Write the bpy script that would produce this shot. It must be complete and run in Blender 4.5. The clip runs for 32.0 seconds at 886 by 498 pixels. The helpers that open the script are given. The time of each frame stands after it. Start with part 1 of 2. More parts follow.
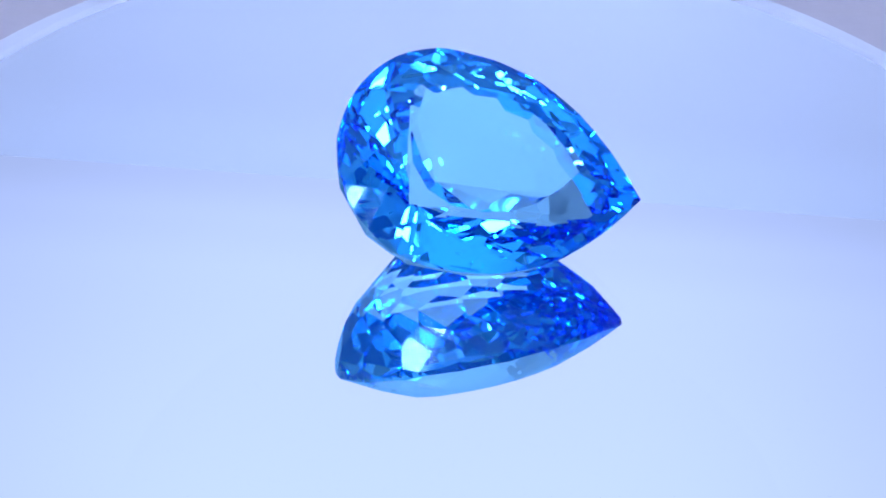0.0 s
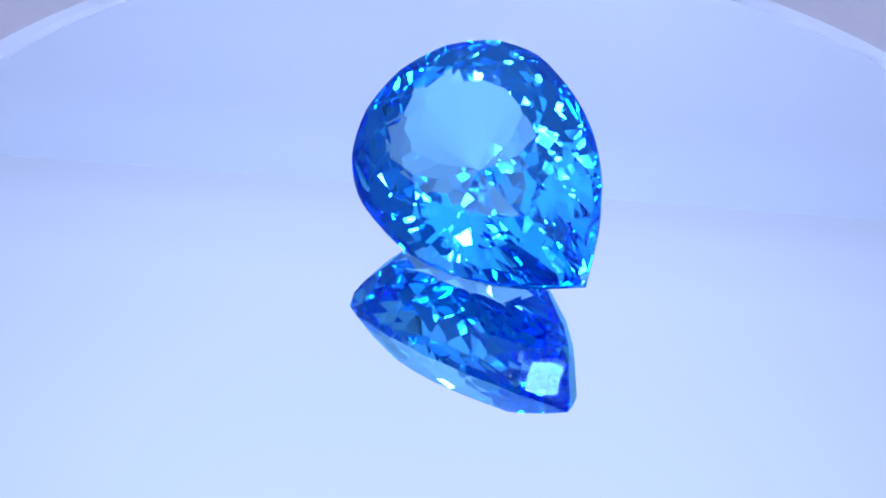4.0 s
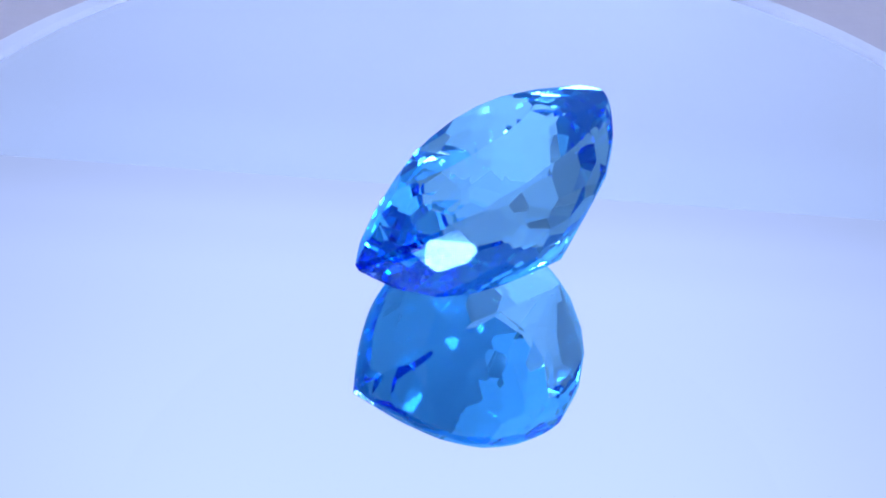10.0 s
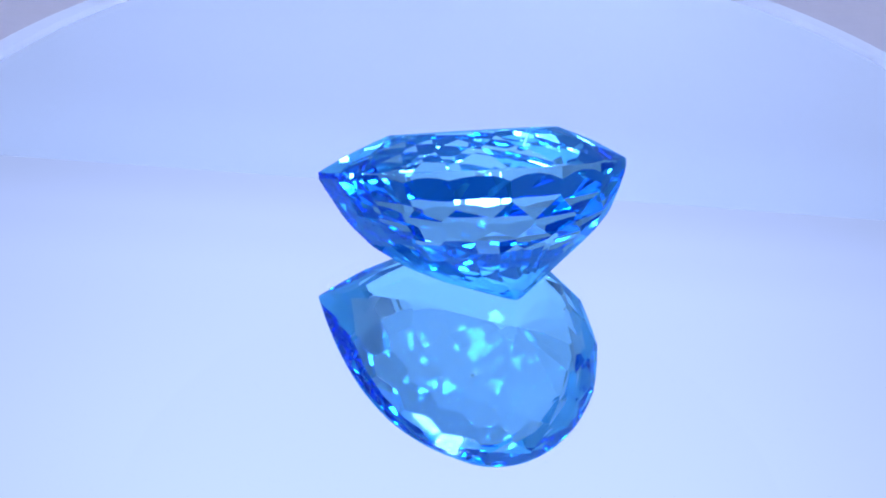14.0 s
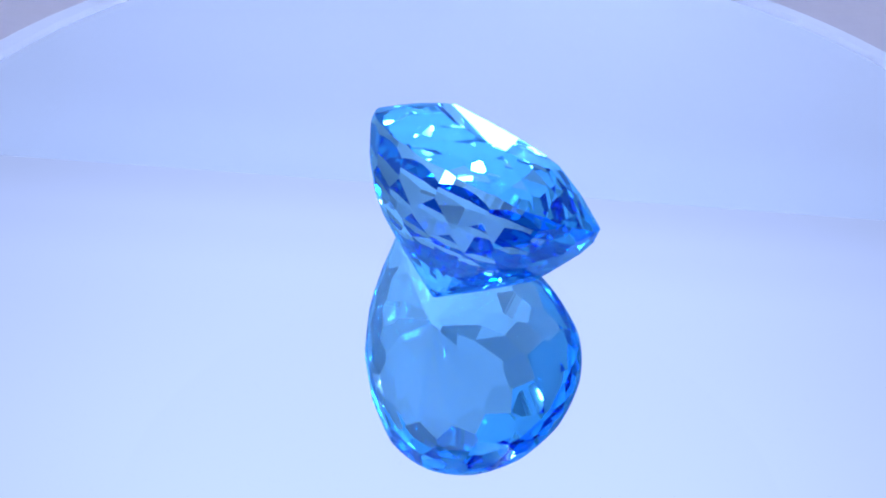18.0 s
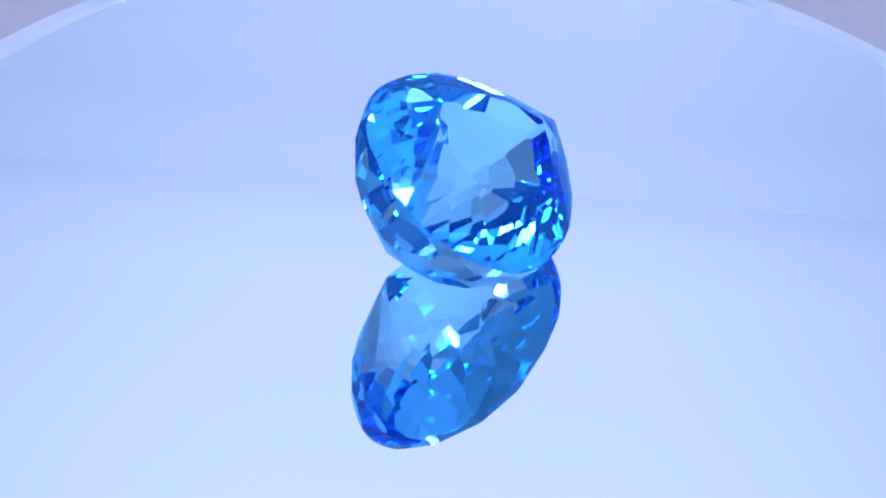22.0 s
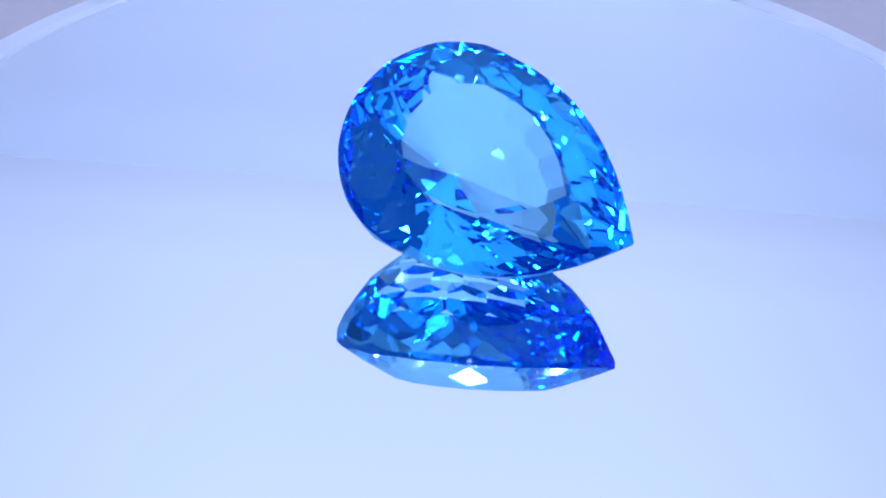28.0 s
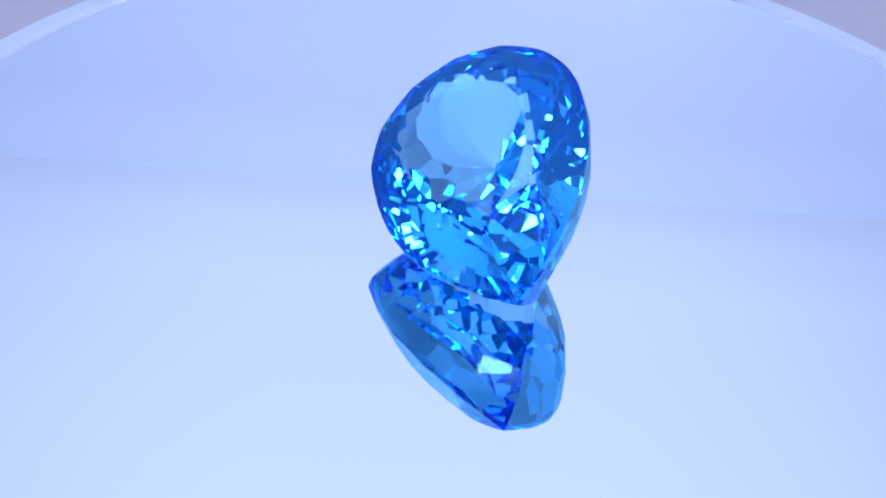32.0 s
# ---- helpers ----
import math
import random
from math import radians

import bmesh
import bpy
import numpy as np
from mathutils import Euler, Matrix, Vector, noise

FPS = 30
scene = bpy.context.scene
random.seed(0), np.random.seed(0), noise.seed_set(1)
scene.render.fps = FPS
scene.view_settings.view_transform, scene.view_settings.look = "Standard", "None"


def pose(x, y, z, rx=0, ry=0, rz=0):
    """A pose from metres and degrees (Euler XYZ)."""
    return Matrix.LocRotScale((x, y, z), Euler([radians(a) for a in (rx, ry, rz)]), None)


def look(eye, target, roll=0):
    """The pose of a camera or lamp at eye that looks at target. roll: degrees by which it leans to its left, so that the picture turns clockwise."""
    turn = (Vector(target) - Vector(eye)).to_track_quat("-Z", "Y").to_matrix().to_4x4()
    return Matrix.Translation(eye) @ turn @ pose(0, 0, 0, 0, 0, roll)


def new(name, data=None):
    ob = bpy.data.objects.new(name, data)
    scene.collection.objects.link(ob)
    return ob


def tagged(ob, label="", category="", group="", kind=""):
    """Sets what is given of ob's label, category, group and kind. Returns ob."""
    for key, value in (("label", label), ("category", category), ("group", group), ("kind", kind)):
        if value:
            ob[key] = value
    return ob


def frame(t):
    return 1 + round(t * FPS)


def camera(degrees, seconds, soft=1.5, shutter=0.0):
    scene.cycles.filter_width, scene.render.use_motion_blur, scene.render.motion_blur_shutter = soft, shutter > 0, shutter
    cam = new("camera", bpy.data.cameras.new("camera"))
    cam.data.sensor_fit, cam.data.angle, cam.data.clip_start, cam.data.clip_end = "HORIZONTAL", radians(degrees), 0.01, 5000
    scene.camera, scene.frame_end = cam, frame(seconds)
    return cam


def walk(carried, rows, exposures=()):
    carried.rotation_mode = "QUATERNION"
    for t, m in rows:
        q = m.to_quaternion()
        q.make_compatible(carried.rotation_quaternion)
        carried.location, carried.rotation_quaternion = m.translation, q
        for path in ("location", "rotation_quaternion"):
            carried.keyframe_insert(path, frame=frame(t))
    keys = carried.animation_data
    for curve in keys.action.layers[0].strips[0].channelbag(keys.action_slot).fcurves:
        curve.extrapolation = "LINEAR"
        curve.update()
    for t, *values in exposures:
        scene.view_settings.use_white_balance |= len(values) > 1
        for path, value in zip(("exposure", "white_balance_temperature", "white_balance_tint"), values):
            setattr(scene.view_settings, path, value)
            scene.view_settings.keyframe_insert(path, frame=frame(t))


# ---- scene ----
# ---- camera: fixed on a stand, looking down at the turntable ----
cam = camera(30.110, 32.0, soft=1.9)
# heights count from the top of the mirror's glass; the silvering lies GAP below it
GAP = 0.00094
VIEW = pose(0, -0.12654, 0.10213) @ pose(0, 0, 0, 0, 0, 1.381) @ pose(0, 0, 0, 51.189) @ pose(0, 0, 0, 0, 0, 3.410)
walk(cam, [(0.0, VIEW), (32.0, VIEW)])

# the turntable: seconds per turn, and the stone's bearing at the start
PERIOD = 26.184
START = -3.45
DISC = 0.0667          # radius of the mirror plate
LEAN = (30.740, 15.90)   # how the stone lies on its pavilion
SEAT = (-0.00340, -0.00008)

# the stone's cut, in units of its length
SIZE = 0.03
CUT = dict(back=0.3467, front=0.6524, width=0.7453, taper=2.440,
           crown=0.1106, dome=0.22, table=0.545, table_x=0.11, rim=0.0176, girdle=0.005,
           depth=0.4194, culet_x=-0.0018)
# rows of flat cuts: how many, their shift, their place from rim to table or from culet to rim, how deep
CROWN_TIERS = ((16, 0.5, 0.18, -0.001), (16, 0.0, 0.55, 0.0), (16, 0.5, 0.92, 0.0005))
PAVILION_TIERS = ((16, 0.5, 0.945, -0.001), (16, 0.0, 0.80, -0.002), (16, 0.5, 0.64, -0.001),
                  (16, 0.0, 0.47, 0.0), (16, 0.5, 0.29, 0.0))

# ---- world: the dim room outside the light tent ----
world = bpy.data.worlds.new("room_light")
scene.world = world
world.use_nodes = True
wb = world.node_tree.nodes["Background"]
wb.inputs["Color"].default_value = (0.14, 0.37, 0.95, 1)
wb.inputs["Strength"].default_value = 0.44

COOL = (0.625, 0.785, 1.37)     # colour of the tent's LED light

WHITE = (0.84, 0.86, 1.30)      # colour of the lamps' bare LEDs

# the stone needs long light paths
scene.cycles.max_bounces = 40
scene.cycles.transmission_bounces = 40
scene.cycles.glossy_bounces = 40
scene.cycles.transparent_max_bounces = 24
scene.cycles.sample_clamp_indirect = 0.0


# ---- materials ----
def material(name):
    m = bpy.data.materials.new(name)
    m.use_nodes = True
    nt = m.node_tree
    nt.nodes.clear()
    out = nt.nodes.new("ShaderNodeOutputMaterial")
    return m, nt, out


def put(nt, kind, **values):
    n = nt.nodes.new(kind)
    for k, v in values.items():
        n.inputs[k.replace("_", " ")].default_value = v
    return n


def plain(name, colour, rough=0.6, metal=0.0, vary=0.06, scale=60.0, bump=0.1):
    """A painted, moulded or woven surface with fine variation at two scales."""
    m, nt, out = material(name)
    b = put(nt, "ShaderNodeBsdfPrincipled", Roughness=rough, Metallic=metal)
    co = nt.nodes.new("ShaderNodeTexCoord")
    fine = put(nt, "ShaderNodeTexNoise", Scale=scale * 12, Detail=4.0)
    big = put(nt, "ShaderNodeTexNoise", Scale=scale / 6, Detail=3.0)
    add = nt.nodes.new("ShaderNodeMath")
    add.operation = "ADD"
    ramp = nt.nodes.new("ShaderNodeMapRange")
    ramp.inputs["From Min"].default_value, ramp.inputs["From Max"].default_value = 0.6, 1.4
    ramp.inputs["To Min"].default_value, ramp.inputs["To Max"].default_value = 1 - vary, 1 + vary
    mul = nt.nodes.new("ShaderNodeVectorMath")
    mul.operation = "SCALE"
    mul.inputs[0].default_value = colour[:3]
    bp = put(nt, "ShaderNodeBump", Strength=bump, Distance=0.0004)
    for n in (fine, big):
        nt.links.new(co.outputs["Object"], n.inputs["Vector"])
    nt.links.new(fine.outputs["Fac"], add.inputs[0])
    nt.links.new(big.outputs["Fac"], add.inputs[1])
    nt.links.new(add.outputs[0], ramp.inputs["Value"])
    nt.links.new(ramp.outputs[0], mul.inputs["Scale"])
    nt.links.new(mul.outputs[0], b.inputs["Base Color"])
    nt.links.new(fine.outputs["Fac"], bp.inputs["Height"])
    nt.links.new(bp.outputs[0], b.inputs["Normal"])
    nt.links.new(b.outputs[0], out.inputs[0])
    return m


def glow(name, colour, strength):
    m, nt, out = material(name)
    e = put(nt, "ShaderNodeEmission", Color=(*colour, 1), Strength=strength)
    nt.links.new(e.outputs[0], out.inputs[0])
    return m


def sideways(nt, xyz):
    """A fade put into the glow towards the tent's sides, most of all on the west."""
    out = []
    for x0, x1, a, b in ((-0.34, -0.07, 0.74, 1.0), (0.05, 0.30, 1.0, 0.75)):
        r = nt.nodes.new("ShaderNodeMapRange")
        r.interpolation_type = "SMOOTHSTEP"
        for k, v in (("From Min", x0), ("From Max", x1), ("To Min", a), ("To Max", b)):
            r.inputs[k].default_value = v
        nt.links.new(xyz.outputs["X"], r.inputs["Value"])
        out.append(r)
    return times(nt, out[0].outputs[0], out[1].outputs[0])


def times(nt, a, b):
    m = nt.nodes.new("ShaderNodeMath")
    m.operation = "MULTIPLY"
    nt.links.new(a, m.inputs[0])
    nt.links.new(b, m.inputs[1])
    return m.outputs[0]


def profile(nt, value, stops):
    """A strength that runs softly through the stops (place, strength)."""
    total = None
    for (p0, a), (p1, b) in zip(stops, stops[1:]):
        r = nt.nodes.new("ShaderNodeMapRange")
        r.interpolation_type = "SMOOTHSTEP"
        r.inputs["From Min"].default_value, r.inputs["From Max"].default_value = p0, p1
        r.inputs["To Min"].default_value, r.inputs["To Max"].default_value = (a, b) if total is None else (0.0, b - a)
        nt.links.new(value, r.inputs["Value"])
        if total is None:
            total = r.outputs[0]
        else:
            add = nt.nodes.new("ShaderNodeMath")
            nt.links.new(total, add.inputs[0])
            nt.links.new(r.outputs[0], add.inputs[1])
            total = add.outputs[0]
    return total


def glowing_fabric(name, colour, light, stops):
    """Thin tent fabric with an added glow of its own, graded by height; stops: (height, strength)."""
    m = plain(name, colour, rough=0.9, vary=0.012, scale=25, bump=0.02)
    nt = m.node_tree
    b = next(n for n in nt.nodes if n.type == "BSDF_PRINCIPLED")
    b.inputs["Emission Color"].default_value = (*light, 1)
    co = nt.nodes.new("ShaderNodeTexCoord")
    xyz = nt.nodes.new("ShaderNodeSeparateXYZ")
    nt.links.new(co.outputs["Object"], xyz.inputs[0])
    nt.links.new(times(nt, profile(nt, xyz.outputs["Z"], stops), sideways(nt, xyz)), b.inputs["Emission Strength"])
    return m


def panel_glow(name, colour, stops):
    """A lit diffuser with a graded glow put in, fading towards its back edge; stops: (y, strength)."""
    m, nt, out = material(name)
    e = put(nt, "ShaderNodeEmission", Color=(*colour, 1))
    co = nt.nodes.new("ShaderNodeTexCoord")
    xyz = nt.nodes.new("ShaderNodeSeparateXYZ")
    nt.links.new(co.outputs["Object"], xyz.inputs[0])
    nt.links.new(times(nt, profile(nt, xyz.outputs["Y"], stops), sideways(nt, xyz)), e.inputs["Strength"])
    nt.links.new(e.outputs[0], out.inputs[0])
    return m


def gem_glass():
    """Deep sky-blue topaz: clear where thin; every inner reflection takes out red and green."""
    m, nt, out = material("blue_topaz")
    through_it = put(nt, "ShaderNodeBsdfRefraction", Color=(0.57, 0.86, 1.0, 1), Roughness=0.0, IOR=1.62)
    within = put(nt, "ShaderNodeBsdfGlossy", Color=(0.27, 0.70, 0.955, 1), Roughness=0.0)
    share = put(nt, "ShaderNodeFresnel", IOR=1.62)
    mix = nt.nodes.new("ShaderNodeMixShader")
    nt.links.new(share.outputs[0], mix.inputs[0])
    nt.links.new(through_it.outputs[0], mix.inputs[1])
    nt.links.new(within.outputs[0], mix.inputs[2])
    nt.links.new(mix.outputs[0], out.inputs[0])
    return m


def clear_pane():
    """Clear cover glass of the mirror, with a faint gloss of its own."""
    m, nt, out = material("clear_cover_glass")
    t = put(nt, "ShaderNodeBsdfTransparent", Color=(0.985, 0.99, 1.0, 1))
    s = put(nt, "ShaderNodeBsdfGlossy", Color=(1, 1, 1, 1), Roughness=0.0)
    f = put(nt, "ShaderNodeFresnel", IOR=1.12)
    mix = nt.nodes.new("ShaderNodeMixShader")
    nt.links.new(f.outputs[0], mix.inputs[0])
    nt.links.new(t.outputs[0], mix.inputs[1])
    nt.links.new(s.outputs[0], mix.inputs[2])
    nt.links.new(mix.outputs[0], out.inputs[0])
    return m


def silver():
    m, nt, out = material("mirror_silver")
    b = put(nt, "ShaderNodeBsdfPrincipled", Metallic=1.0, Roughness=0.0)
    b.inputs["Base Color"].default_value = (0.94, 0.95, 0.96, 1)
    nt.links.new(b.outputs[0], out.inputs[0])
    return m


M_GEM = gem_glass()
M_PANE = clear_pane()
M_SILVER = silver()
M_BEVEL = plain("pale_rim_plastic", (0.36, 0.41, 0.46), rough=0.4, vary=0.03, scale=80, bump=0.02)
M_FABRIC = plain("white_tent_fabric", (0.42, 0.45, 0.49), rough=0.9, vary=0.03, scale=40, bump=0.25)
# glow added to the back wall by emission; no lamp shines through it
M_BACK = glowing_fabric("white_tent_fabric_with_glow", (0.355, 0.385, 0.43), (0.585, 0.78, 1.36), [(0.02, 0.22), (0.34, 0.53), (0.386, 0.565), (0.400, 0.645)])
M_FLOOR = plain("grey_vinyl_sheet", (0.29, 0.285, 0.30), rough=0.55, vary=0.03, scale=40, bump=0.08)
M_PLASTIC = plain("white_moulded_plastic", (0.75, 0.76, 0.78), rough=0.35, vary=0.03, scale=50, bump=0.03)
M_METAL = plain("grey_anodised_aluminium", (0.55, 0.56, 0.58), rough=0.35, metal=1.0, vary=0.05, scale=90, bump=0.03)
# front strengths are raised, out of view, to brighten the stone and tent
M_PANEL = panel_glow("lit_ceiling_diffuser", COOL, [(-0.23, 1.65), (-0.14, 1.4), (0.02, 1.13), (0.15, 1.045), (0.29, 0.985), (0.33, 0.93), (0.369, 0.835)])
M_ROUND = panel_glow("lit_round_diffuser", COOL, [(-0.12, 1.09), (0.13, 0.985)])
M_DESK = glow("lit_desk_led", WHITE, 42.0)
M_SOFT = glow("lit_softbox_sheet", COOL, 12.0)
M_SPOT = glow("lit_spot_lens", WHITE, 70.0)
M_LED = glow("lit_led_chip", WHITE, 28.0)


# ---- mesh helpers ----
def mesh_object(name, bm, mat, parent=None, label=""):
    me = bpy.data.meshes.new(name)
    bm.to_mesh(me)
    bm.free()
    me.materials.append(mat)
    ob = new(name, me)
    ob.parent = parent
    if label:
        tagged(ob, label)
    return ob


def part(name, bm, mat, parent, label=""):
    return mesh_object(name, bm, mat, parent, label)


def box(sx, sy, sz, at=(0, 0, 0), bevel=0.0):
    bm = bmesh.new()
    bmesh.ops.create_cube(bm, size=1.0, matrix=Matrix.Translation(at) @ Matrix.Diagonal((sx, sy, sz, 1)))
    if bevel:
        bmesh.ops.bevel(bm, geom=bm.edges[:], offset=bevel, segments=2, affect="EDGES")
    return bm


def lathe(profile, steps=96, closed=False):
    """A body turned from a profile of (radius, height) pairs; radius 0 closes it with a point."""
    bm = bmesh.new()
    rings = []
    for r, z in profile:
        if r <= 1e-9:
            rings.append([bm.verts.new((0, 0, z))])
        else:
            rings.append([bm.verts.new((r * math.cos(2 * math.pi * i / steps), r * math.sin(2 * math.pi * i / steps), z)) for i in range(steps)])
    pairs = list(zip(rings, rings[1:])) + ([(rings[-1], rings[0])] if closed else [])
    for a, b in pairs:
        for i in range(steps):
            j = (i + 1) % steps
            quad = [a[i % len(a)], a[j % len(a)], b[j % len(b)], b[i % len(b)]]
            quad = list(dict.fromkeys(quad))
            if len(quad) >= 3:
                bm.faces.new(quad)
    bmesh.ops.recalc_face_normals(bm, faces=bm.faces[:])
    return bm


# ---- the light tent: white fabric box, lit from its ceiling and a glow added to its back wall ----
TENT_X, TENT_BACK, TENT_FRONT, TENT_TOP, FLOOR = 0.36, 0.66, -0.20, 0.40, -0.022
BEND = 0.11        # radius of the sweep from back wall to ceiling

floor = mesh_object("floor", box(2.4, 2.6, 0.01, (0, 0.2, FLOOR - 0.005)), M_FLOOR)
tagged(floor, "smooth grey sheet that the turntable stands on", "floor", kind="structure")


def swept_back():
    """The back wall, swept forward into the ceiling in a soft curve; the sheet is 4 mm thick."""
    bend = BEND
    line = [(TENT_BACK, FLOOR), (TENT_BACK, TENT_TOP - bend)]
    line += [(TENT_BACK - bend + bend * math.cos(a), TENT_TOP - bend + bend * math.sin(a)) for a in (math.pi / 2 * i / 72 for i in range(1, 73))]
    outer = [(y + 0.004, z) for y, z in line[:2]] + [(y + 0.004 * math.cos(math.pi / 2 * i / 72), z + 0.004 * math.sin(math.pi / 2 * i / 72)) for i, (y, z) in enumerate(line[2:], 1)]
    ring = line + outer[::-1]
    bm = bmesh.new()
    ends = [[bm.verts.new((x, y, z)) for y, z in ring] for x in (-TENT_X - 0.006, TENT_X + 0.006)]
    n = len(ring)
    for i in range(n):
        bm.faces.new((ends[0][i], ends[0][(i + 1) % n], ends[1][(i + 1) % n], ends[1][i]))
    m = len(line)
    for e in ends:
        for i in range(m - 1):
            bm.faces.new((e[i], e[i + 1], e[n - 2 - i], e[n - 1 - i]))
    bmesh.ops.recalc_face_normals(bm, faces=bm.faces[:])
    return bm


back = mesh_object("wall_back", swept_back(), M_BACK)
tagged(back, "white fabric back wall of the light tent, with added glow", "wall", kind="structure")
for side, name in ((-1, "wall_west"), (1, "wall_east")):
    w = mesh_object(name, box(0.006, TENT_BACK - TENT_FRONT, TENT_TOP - FLOOR, (side * (TENT_X + 0.003), (TENT_BACK + TENT_FRONT) / 2, (TENT_TOP + FLOOR) / 2)), M_FABRIC)
    tagged(w, "plain white fabric side wall of the light tent", "wall", kind="structure")
ceil = mesh_object("ceiling", box(2 * TENT_X + 0.012, TENT_BACK - TENT_FRONT + 0.006, 0.006, (0, (TENT_BACK + TENT_FRONT) / 2 + 0.003, TENT_TOP + 0.012)), M_FABRIC)
tagged(ceil, "white fabric ceiling of the light tent", "ceiling", kind="structure")

def ceiling_panel():
    lamp = new("ceiling_light")
    wx, wy = 2 * TENT_X - 0.02, TENT_BACK - BEND - 0.002 - TENT_FRONT - 0.01
    lamp.matrix_basis = pose(0, TENT_FRONT + 0.01 + wy / 2, TENT_TOP)
    part("diffuser", box(wx, wy + 0.0115, 0.003, (0, 0.00575, 0.0016)), M_PANEL, lamp, "lit white diffuser sheet")
    for sx in (-1, 1):
        part("frame", box(0.008, wy + 0.008, 0.008, (sx * (wx / 2 + 0.004), 0, 0.002), 0.001), M_PLASTIC, lamp)
    part("frame", box(wx, 0.008, 0.008, (0, -wy / 2 - 0.004, 0.002), 0.001), M_PLASTIC, lamp)
    return tagged(lamp, "flat LED panel with a white diffuser under the tent's ceiling", "ceiling light")


def round_lamp(x, y, r):
    lamp = new("round_lamp")
    lamp.matrix_basis = pose(x, y, TENT_TOP - 0.006)
    part("diffuser", lathe([(0, -0.004), (r * 0.9, -0.004), (r * 0.97, -0.002), (r * 0.97, 0.002), (0, 0.002)]), M_ROUND, lamp, "lit round white diffuser")
    return tagged(lamp, "flat round LED lamp with a white diffuser on the tent's ceiling", "lamp")


def led_lamp(x, y, h):
    """A desk lamp with a square head of bright LEDs, turned towards the turntable."""
    lamp = new("led_lamp")
    lamp.matrix_basis = pose(x, y, FLOOR)
    top = h - FLOOR
    part("base", lathe([(0, 0), (0.045, 0), (0.047, 0.002), (0.045, 0.008), (0.012, 0.012), (0, 0.012)], 48), M_METAL, lamp, "round grey metal base")
    part("pole", lathe([(0, 0.012), (0.005, 0.012), (0.005, top - 0.02), (0, top - 0.02)], 20), M_METAL, lamp, "slim grey metal pole")
    head = part("head", box(0.098, 0.098, 0.016, (0, 0, 0.010), 0.003), M_PLASTIC, lamp, "white square lamp head")
    head.matrix_basis = Matrix.Translation((0, 0, top)) @ look((x, y, h), (0, 0, 0.01)).to_3x3().to_4x4()
    chip = bmesh.new()
    bmesh.ops.create_cube(chip, size=1.0, matrix=Matrix.Diagonal((0.019, 0.019, 0.003, 1)))
    me = bpy.data.meshes.new("led")
    chip.to_mesh(me)
    chip.free()
    me.materials.append(M_DESK)
    for i in range(9):
        c = new("led", me)
        c.parent = head
        c.matrix_basis = pose((i % 3 - 1) * 0.026, (i // 3 - 1) * 0.026, 0.001)
    return tagged(lamp, "desk lamp with nine bright LEDs in a square white head", "lamp", group="desk lamps")


def spot_lamp(x, y, r):
    """A small downlight under the tent's ceiling: a short can with a square bright lens."""
    lamp = new("spot_lamp")
    lamp.matrix_basis = pose(x, y, TENT_TOP - 0.012, 0, 0, 20)
    part("housing", lathe([(0, 0.001), (r * 1.5, 0.001), (r * 1.6, 0.002), (r * 1.6, 0.011), (0, 0.011)], 40), M_PLASTIC, lamp, "short round white can")
    part("lens", box(2 * r, 1.5 * r, 0.003, (0, 0, -0.0005), 0.0006), M_SPOT, lamp, "small bright lens")
    return tagged(lamp, "small bright spot lamp under the tent's ceiling", "lamp", group="spot lamps")


def led_bar(x, y, turn, length, count, size):
    """An LED strip: an aluminium channel with a row of bright chips."""
    bar = new("led_strip")
    bar.matrix_basis = pose(x, y, TENT_TOP - 0.0095, 0, 0, turn)
    part("channel", box(length, 0.018, 0.009, (0, 0, 0.0045), 0.001), M_PLASTIC, bar, "white channel")
    chip = box(size, size, 0.002, (0, 0, 0))
    me = bpy.data.meshes.new("led_chip")
    chip.to_mesh(me)
    chip.free()
    me.materials.append(M_LED)
    for i in range(count):
        c = new("led_chip", me)
        c.parent = bar
        c.matrix_basis = pose((i - (count - 1) / 2) * length / count, 0, -0.001)
    return tagged(bar, "LED strip with a row of bright chips under the tent's ceiling", "led strip", group="led strips")


def softbox(x, z, wide, high):
    """A small softbox that hangs before the back wall and shines at the turntable."""
    lamp = new("softbox")
    lamp.matrix_basis = look((x, TENT_BACK - 0.02, z), (0, 0, 0.01))
    part("diffuser", box(wide, high, 0.002, (0, 0, -0.001), 0.0008), M_SOFT, lamp, "lit white diffuser sheet")
    for sx in (-1, 1):
        part("frame", box(0.006, high + 0.012, 0.012, (sx * (wide / 2 + 0.0032), 0, 0.003), 0.001), M_PLASTIC, lamp)
        part("frame", box(wide, 0.006, 0.012, (0, sx * (high / 2 + 0.0032), 0.003), 0.001), M_PLASTIC, lamp)
    return tagged(lamp, "small rectangular softbox in front of the tent's back wall", "lamp")


ceiling_panel()
softbox(0.045, 0.25, 0.07, 0.032)
round_lamp(0.0, 0.32, 0.14)
for spot_az, spot_el, spot_r in ((-125, 73.5, 0.0042), (-132, 82, 0.009), (-150, 62, 0.008), (-172, 87, 0.007), (-104, 77, 0.007), (-118, 86, 0.007), (110, 80, 0.007), (95, 76, 0.007), (171, 66, 0.007), (152, 56, 0.007)):
    reach = 0.378 / math.tan(math.radians(spot_el))
    spot_lamp(reach * math.sin(math.radians(spot_az)), reach * math.cos(math.radians(spot_az)), spot_r)
led_bar(0.0, -0.18, 0, 0.60, 10, 0.012)
led_bar(-0.33, 0.31, 90, 0.26, 7, 0.005)
led_bar(0.33, 0.31, 90, 0.26, 7, 0.005)
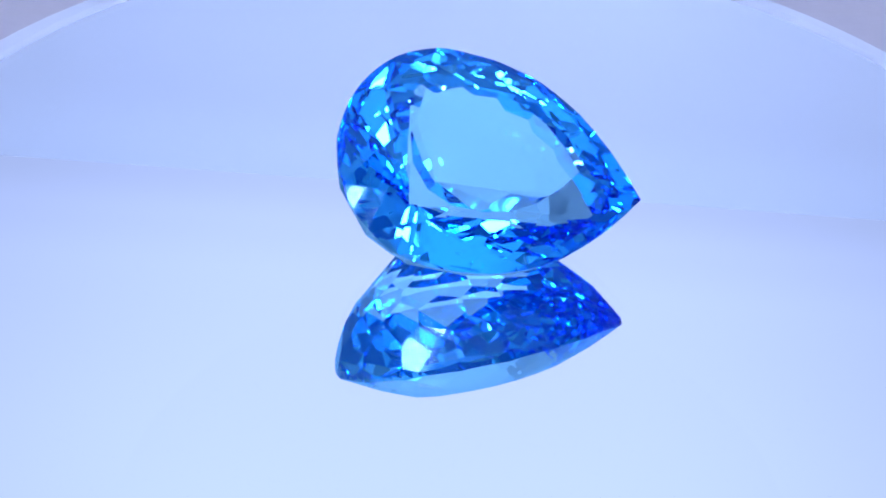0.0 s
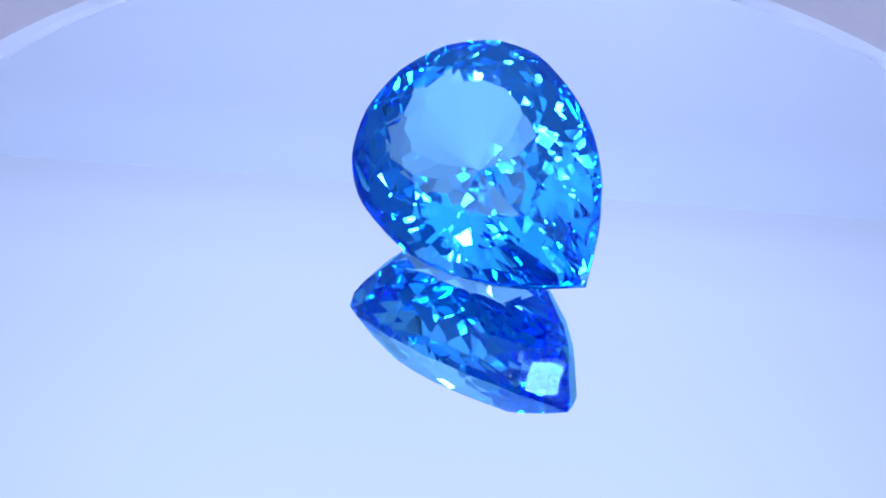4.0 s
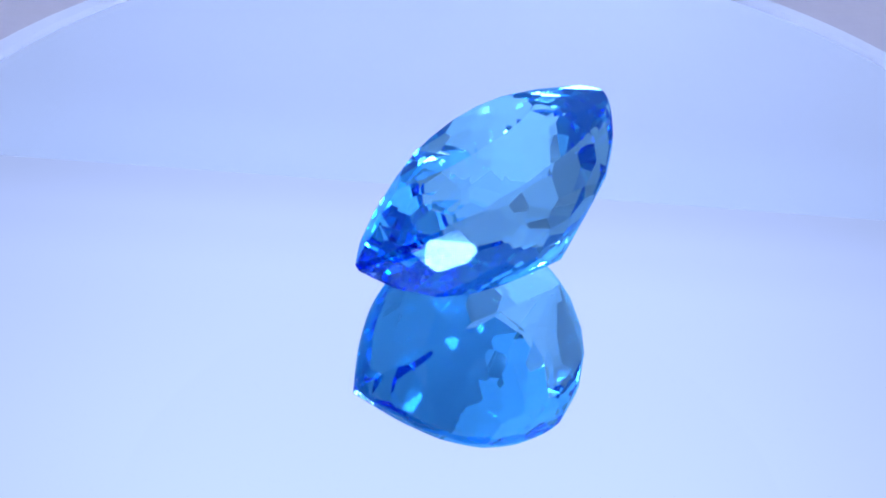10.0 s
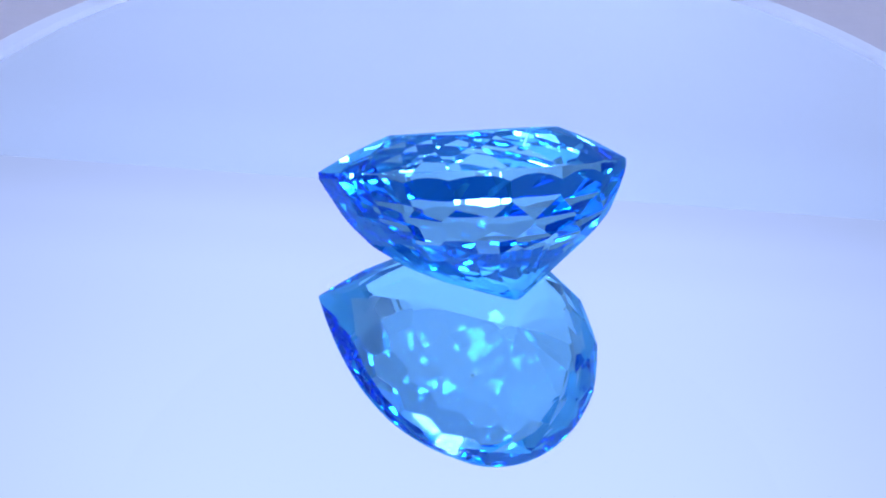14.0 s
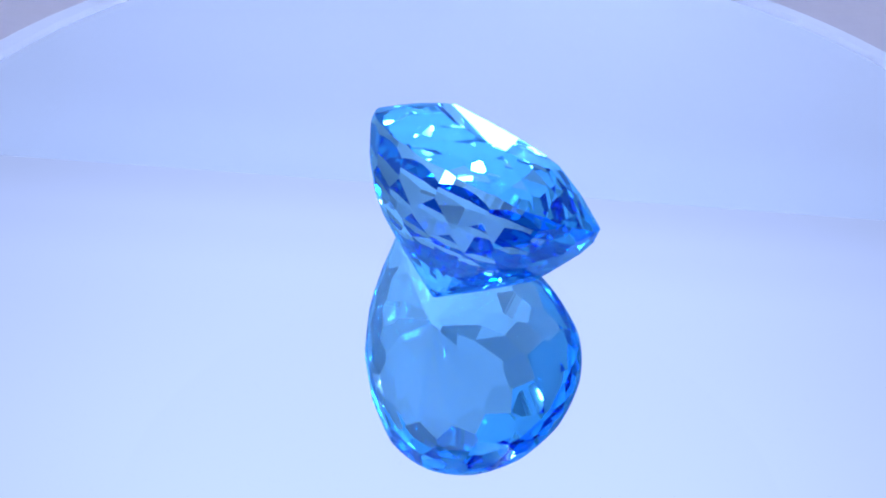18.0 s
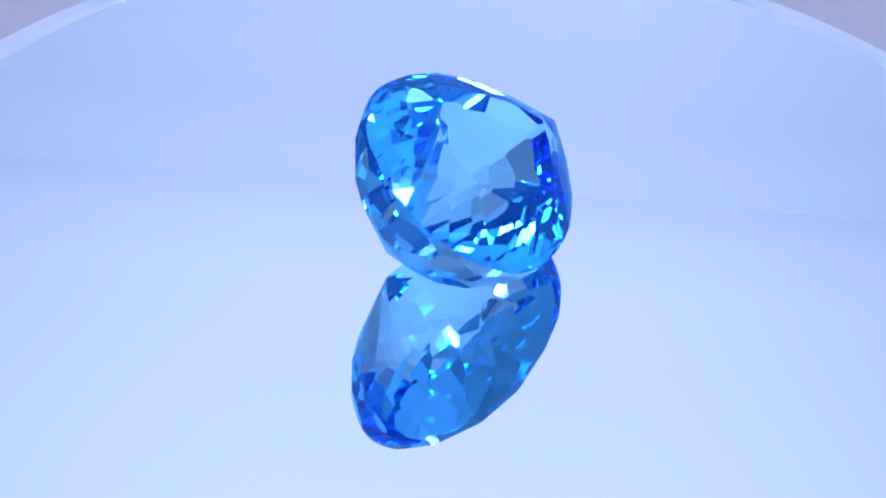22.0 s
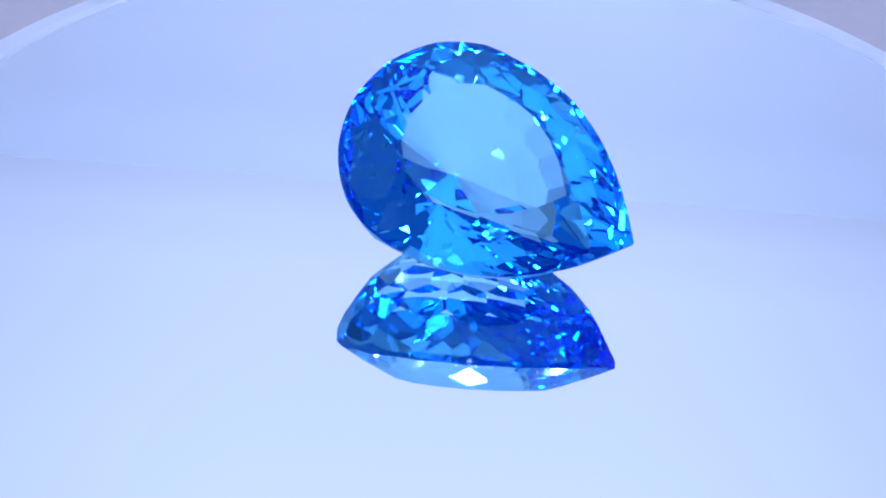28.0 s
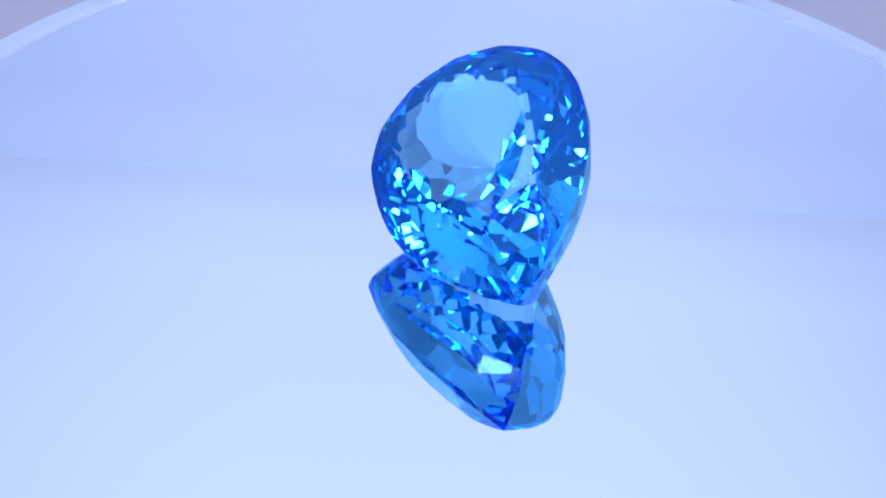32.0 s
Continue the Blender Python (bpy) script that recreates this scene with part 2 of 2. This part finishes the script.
for lamp_x, lamp_y, lamp_z in ((-0.157, -0.215, 0.365), (0.108, -0.268, 0.345), (-0.055, -0.30, 0.36), (-0.197, -0.252, 0.288), (0.28, -0.15, 0.31)):
    led_lamp(lamp_x, lamp_y, lamp_z)


# ---- the turntable with its round mirror ----
def turntable():
    t = new("turntable")
    t.matrix_basis = pose(0, 0, FLOOR)
    h = -FLOOR - GAP - 0.0012
    part("base", lathe([(0, 0), (DISC - 0.006, 0), (DISC - 0.004, 0.002), (DISC - 0.004, h - 0.001), (DISC - 0.005, h), (0, h)]), M_PLASTIC, t, "round white plastic base")
    return tagged(t, "round white plastic turntable on the grey sheet", "turntable")


def mirror_plate():
    m = new("mirror_plate")
    bev = 0.0040
    part("silvering", lathe([(0, -GAP), (DISC - bev, -GAP), (DISC - bev, -GAP - 0.0010), (0, -GAP - 0.0010)], 160), M_SILVER, m, "bright mirror silvering")
    part("cover_glass", lathe([(0, 0), (DISC - bev, 0)], 160), M_PANE, m, "clear polished cover glass")
    part("bevel", lathe([(DISC - bev, -GAP), (DISC - 0.0006, -0.0012), (DISC, -0.0016), (DISC, -0.0030), (DISC - bev, -0.0030)], 160, closed=True), M_BEVEL, m, "pale smooth rim")
    return tagged(m, "round mirror plate with a pale edge on the turntable", "mirror")


table = turntable()
mirror = mirror_plate()


# ---- the gemstone: a pear cut, made facet by facet as flat cuts on a block ----
def pear():
    """Points along the pear's outline, and the length run through up to each."""
    c = CUT
    pts = []
    for i in range(400):
        a = math.pi / 2 + math.pi * i / 400
        pts.append((c["back"] * math.cos(a), c["width"] / 2 * math.sin(a)))
    lower = [(c["front"] * math.sin(math.pi / 2 * i / 400), -c["width"] / 2 * (1 - math.sin(math.pi / 2 * i / 400) ** c["taper"])) for i in range(400)]
    pts += lower
    pts += [(c["front"], 0.0)] + [(x, -y) for x, y in lower[:0:-1]]
    pts = np.array(pts)
    seg = np.linalg.norm(np.roll(pts, -1, 0) - pts, axis=1)
    s = np.concatenate([[0], np.cumsum(seg)])
    return pts, s


def on_pear(pts, s, u):
    """The outline's point and outward normal at the share u of its length, counted from the tip."""
    total = s[-1]
    tip = s[800]
    ring = np.vstack([pts, pts[:1]])

    def at(q):
        q = (tip + q * total) % total
        return np.array([np.interp(q, s, ring[:, 0]), np.interp(q, s, ring[:, 1])])
    p, a, b = at(u), at(u - 0.004), at(u + 0.004)
    d = b - a
    d /= np.linalg.norm(d)
    return p, np.array([d[1], -d[0]])


def crown_point(p, v):
    """The crown's smooth form: v runs from the girdle (0) to the table's edge (1)."""
    c = CUT
    centre = np.array([c["table_x"], 0.0])
    q = centre + (p - centre) * (1 - (1 - c["table"]) * v)
    return Vector((q[0], q[1], c["rim"] + c["crown"] * (v + c["dome"] * v * (1 - v))))


def pavilion_point(p, k):
    """The pavilion's smooth form: k runs from the girdle (1) to the culet (0)."""
    c = CUT
    culet = np.array([c["culet_x"], 0.0])
    q = culet + (p - culet) * k
    x, y = p[0] / c["front"], p[1] / c["width"] * 2
    d = 1 - (0.61 * k + 0.39 * k ** 5.5) + k * (1 - k) * (0.38 * x - 0.12 * y)
    return Vector((q[0], q[1], c["rim"] - c["girdle"] - c["depth"] * d))


def gem_cuts():
    """Every flat cut of the stone: a point on it, its outward normal, and the part that it belongs to."""
    c = CUT
    pts, s = pear()
    cuts = [(Vector((0, 0, c["rim"] + c["crown"])), Vector((0, 0, 1)), "table")]
    for i in range(72):
        p, n = on_pear(pts, s, (i + 0.5) / 72)
        cuts.append((Vector((*p, 0)) - Vector((*n, 0)) * 0.0003, Vector((*n, 0)), "girdle"))

    def tier(form, name, count, shift, v, sink):
        for i in range(count):
            u = (i + shift) / count
            at = form(on_pear(pts, s, u)[0], v)
            along = form(on_pear(pts, s, u + 0.003)[0], v) - form(on_pear(pts, s, u - 0.003)[0], v)
            up = form(on_pear(pts, s, u)[0], v + 0.01) - form(on_pear(pts, s, u)[0], v - 0.01)
            n = along.cross(up).normalized()
            if n.dot(at - Vector((0.1, 0, 0))) < 0:
                n = -n
            cuts.append((at - n * sink, n, name))

    # crown: girdle cuts, kites, and the stars round the table
    for count, shift, v, sink in CROWN_TIERS:
        tier(crown_point, "crown", count, shift, v, sink)
    # pavilion: staggered rows of kites, like a harlequin's diamonds, down to the culet
    for count, shift, k, sink in PAVILION_TIERS:
        tier(pavilion_point, "pavilion", count, shift, k, sink)
    return cuts


def gemstone():
    bm = bmesh.new()
    bmesh.ops.create_cube(bm, size=3.0)
    cuts = gem_cuts()
    for at, n, _ in cuts:
        r = bmesh.ops.bisect_plane(bm, geom=bm.verts[:] + bm.edges[:] + bm.faces[:], dist=1e-6, plane_co=at, plane_no=n, clear_outer=True)
        edges = [e for e in r["geom_cut"] if isinstance(e, bmesh.types.BMEdge)]
        if len(edges) > 2:
            bmesh.ops.contextual_create(bm, geom=edges)
    bmesh.ops.remove_doubles(bm, verts=bm.verts[:], dist=2e-4)
    bmesh.ops.recalc_face_normals(bm, faces=bm.faces[:])
    normals = [(n, name) for _, n, name in cuts]
    bm.normal_update()
    bodies = {"table": [], "crown": [], "girdle": [], "pavilion": []}
    for f in bm.faces:
        bodies[max(normals, key=lambda e: e[0].dot(f.normal))[1]].append([v.co.copy() * SIZE for v in f.verts])
    bm.free()
    stone = new("gemstone")

    def facet(name, polys, label=""):
        me = bpy.data.meshes.new(name)
        rows, verts = [], []
        for poly in polys:
            rows.append(range(len(verts), len(verts) + len(poly)))
            verts += poly
        me.from_pydata(verts, [], [list(r) for r in rows])
        me.materials.append(M_GEM)
        ob = new(name, me)
        ob.parent = stone
        if label:
            tagged(ob, label)

    facet("table", bodies["table"], "large flat polished table facet")
    facet("girdle", bodies["girdle"], "thin polished girdle")
    for poly in bodies["crown"]:
        facet("crown_facet", [poly])
    for poly in bodies["pavilion"]:
        facet("pavilion_facet", [poly])
    return tagged(stone, "large pear-cut blue topaz lying tilted on the mirror", "gemstone")


gem = gemstone()
TILT = pose(0, 0, 0, LEAN[0]) @ pose(0, 0, 0, 0, LEAN[1])
LOW = min((TILT @ v.co).z for child in gem.children for v in child.data.vertices)
SEATED = Matrix.Translation((SEAT[0], SEAT[1], 0.00003 - LOW)) @ TILT


def motions():
    """The turntable's steady clockwise turn carries the mirror plate and the stone."""
    times = [float(i) for i in range(33)]
    spin = [(t, pose(0, 0, 0, 0, 0, -360.0 * t / PERIOD)) for t in times]
    walk(mirror, spin)
    walk(gem, [(t, pose(0, 0, 0, 0, 0, START) @ m @ SEATED) for t, m in spin])


motions()
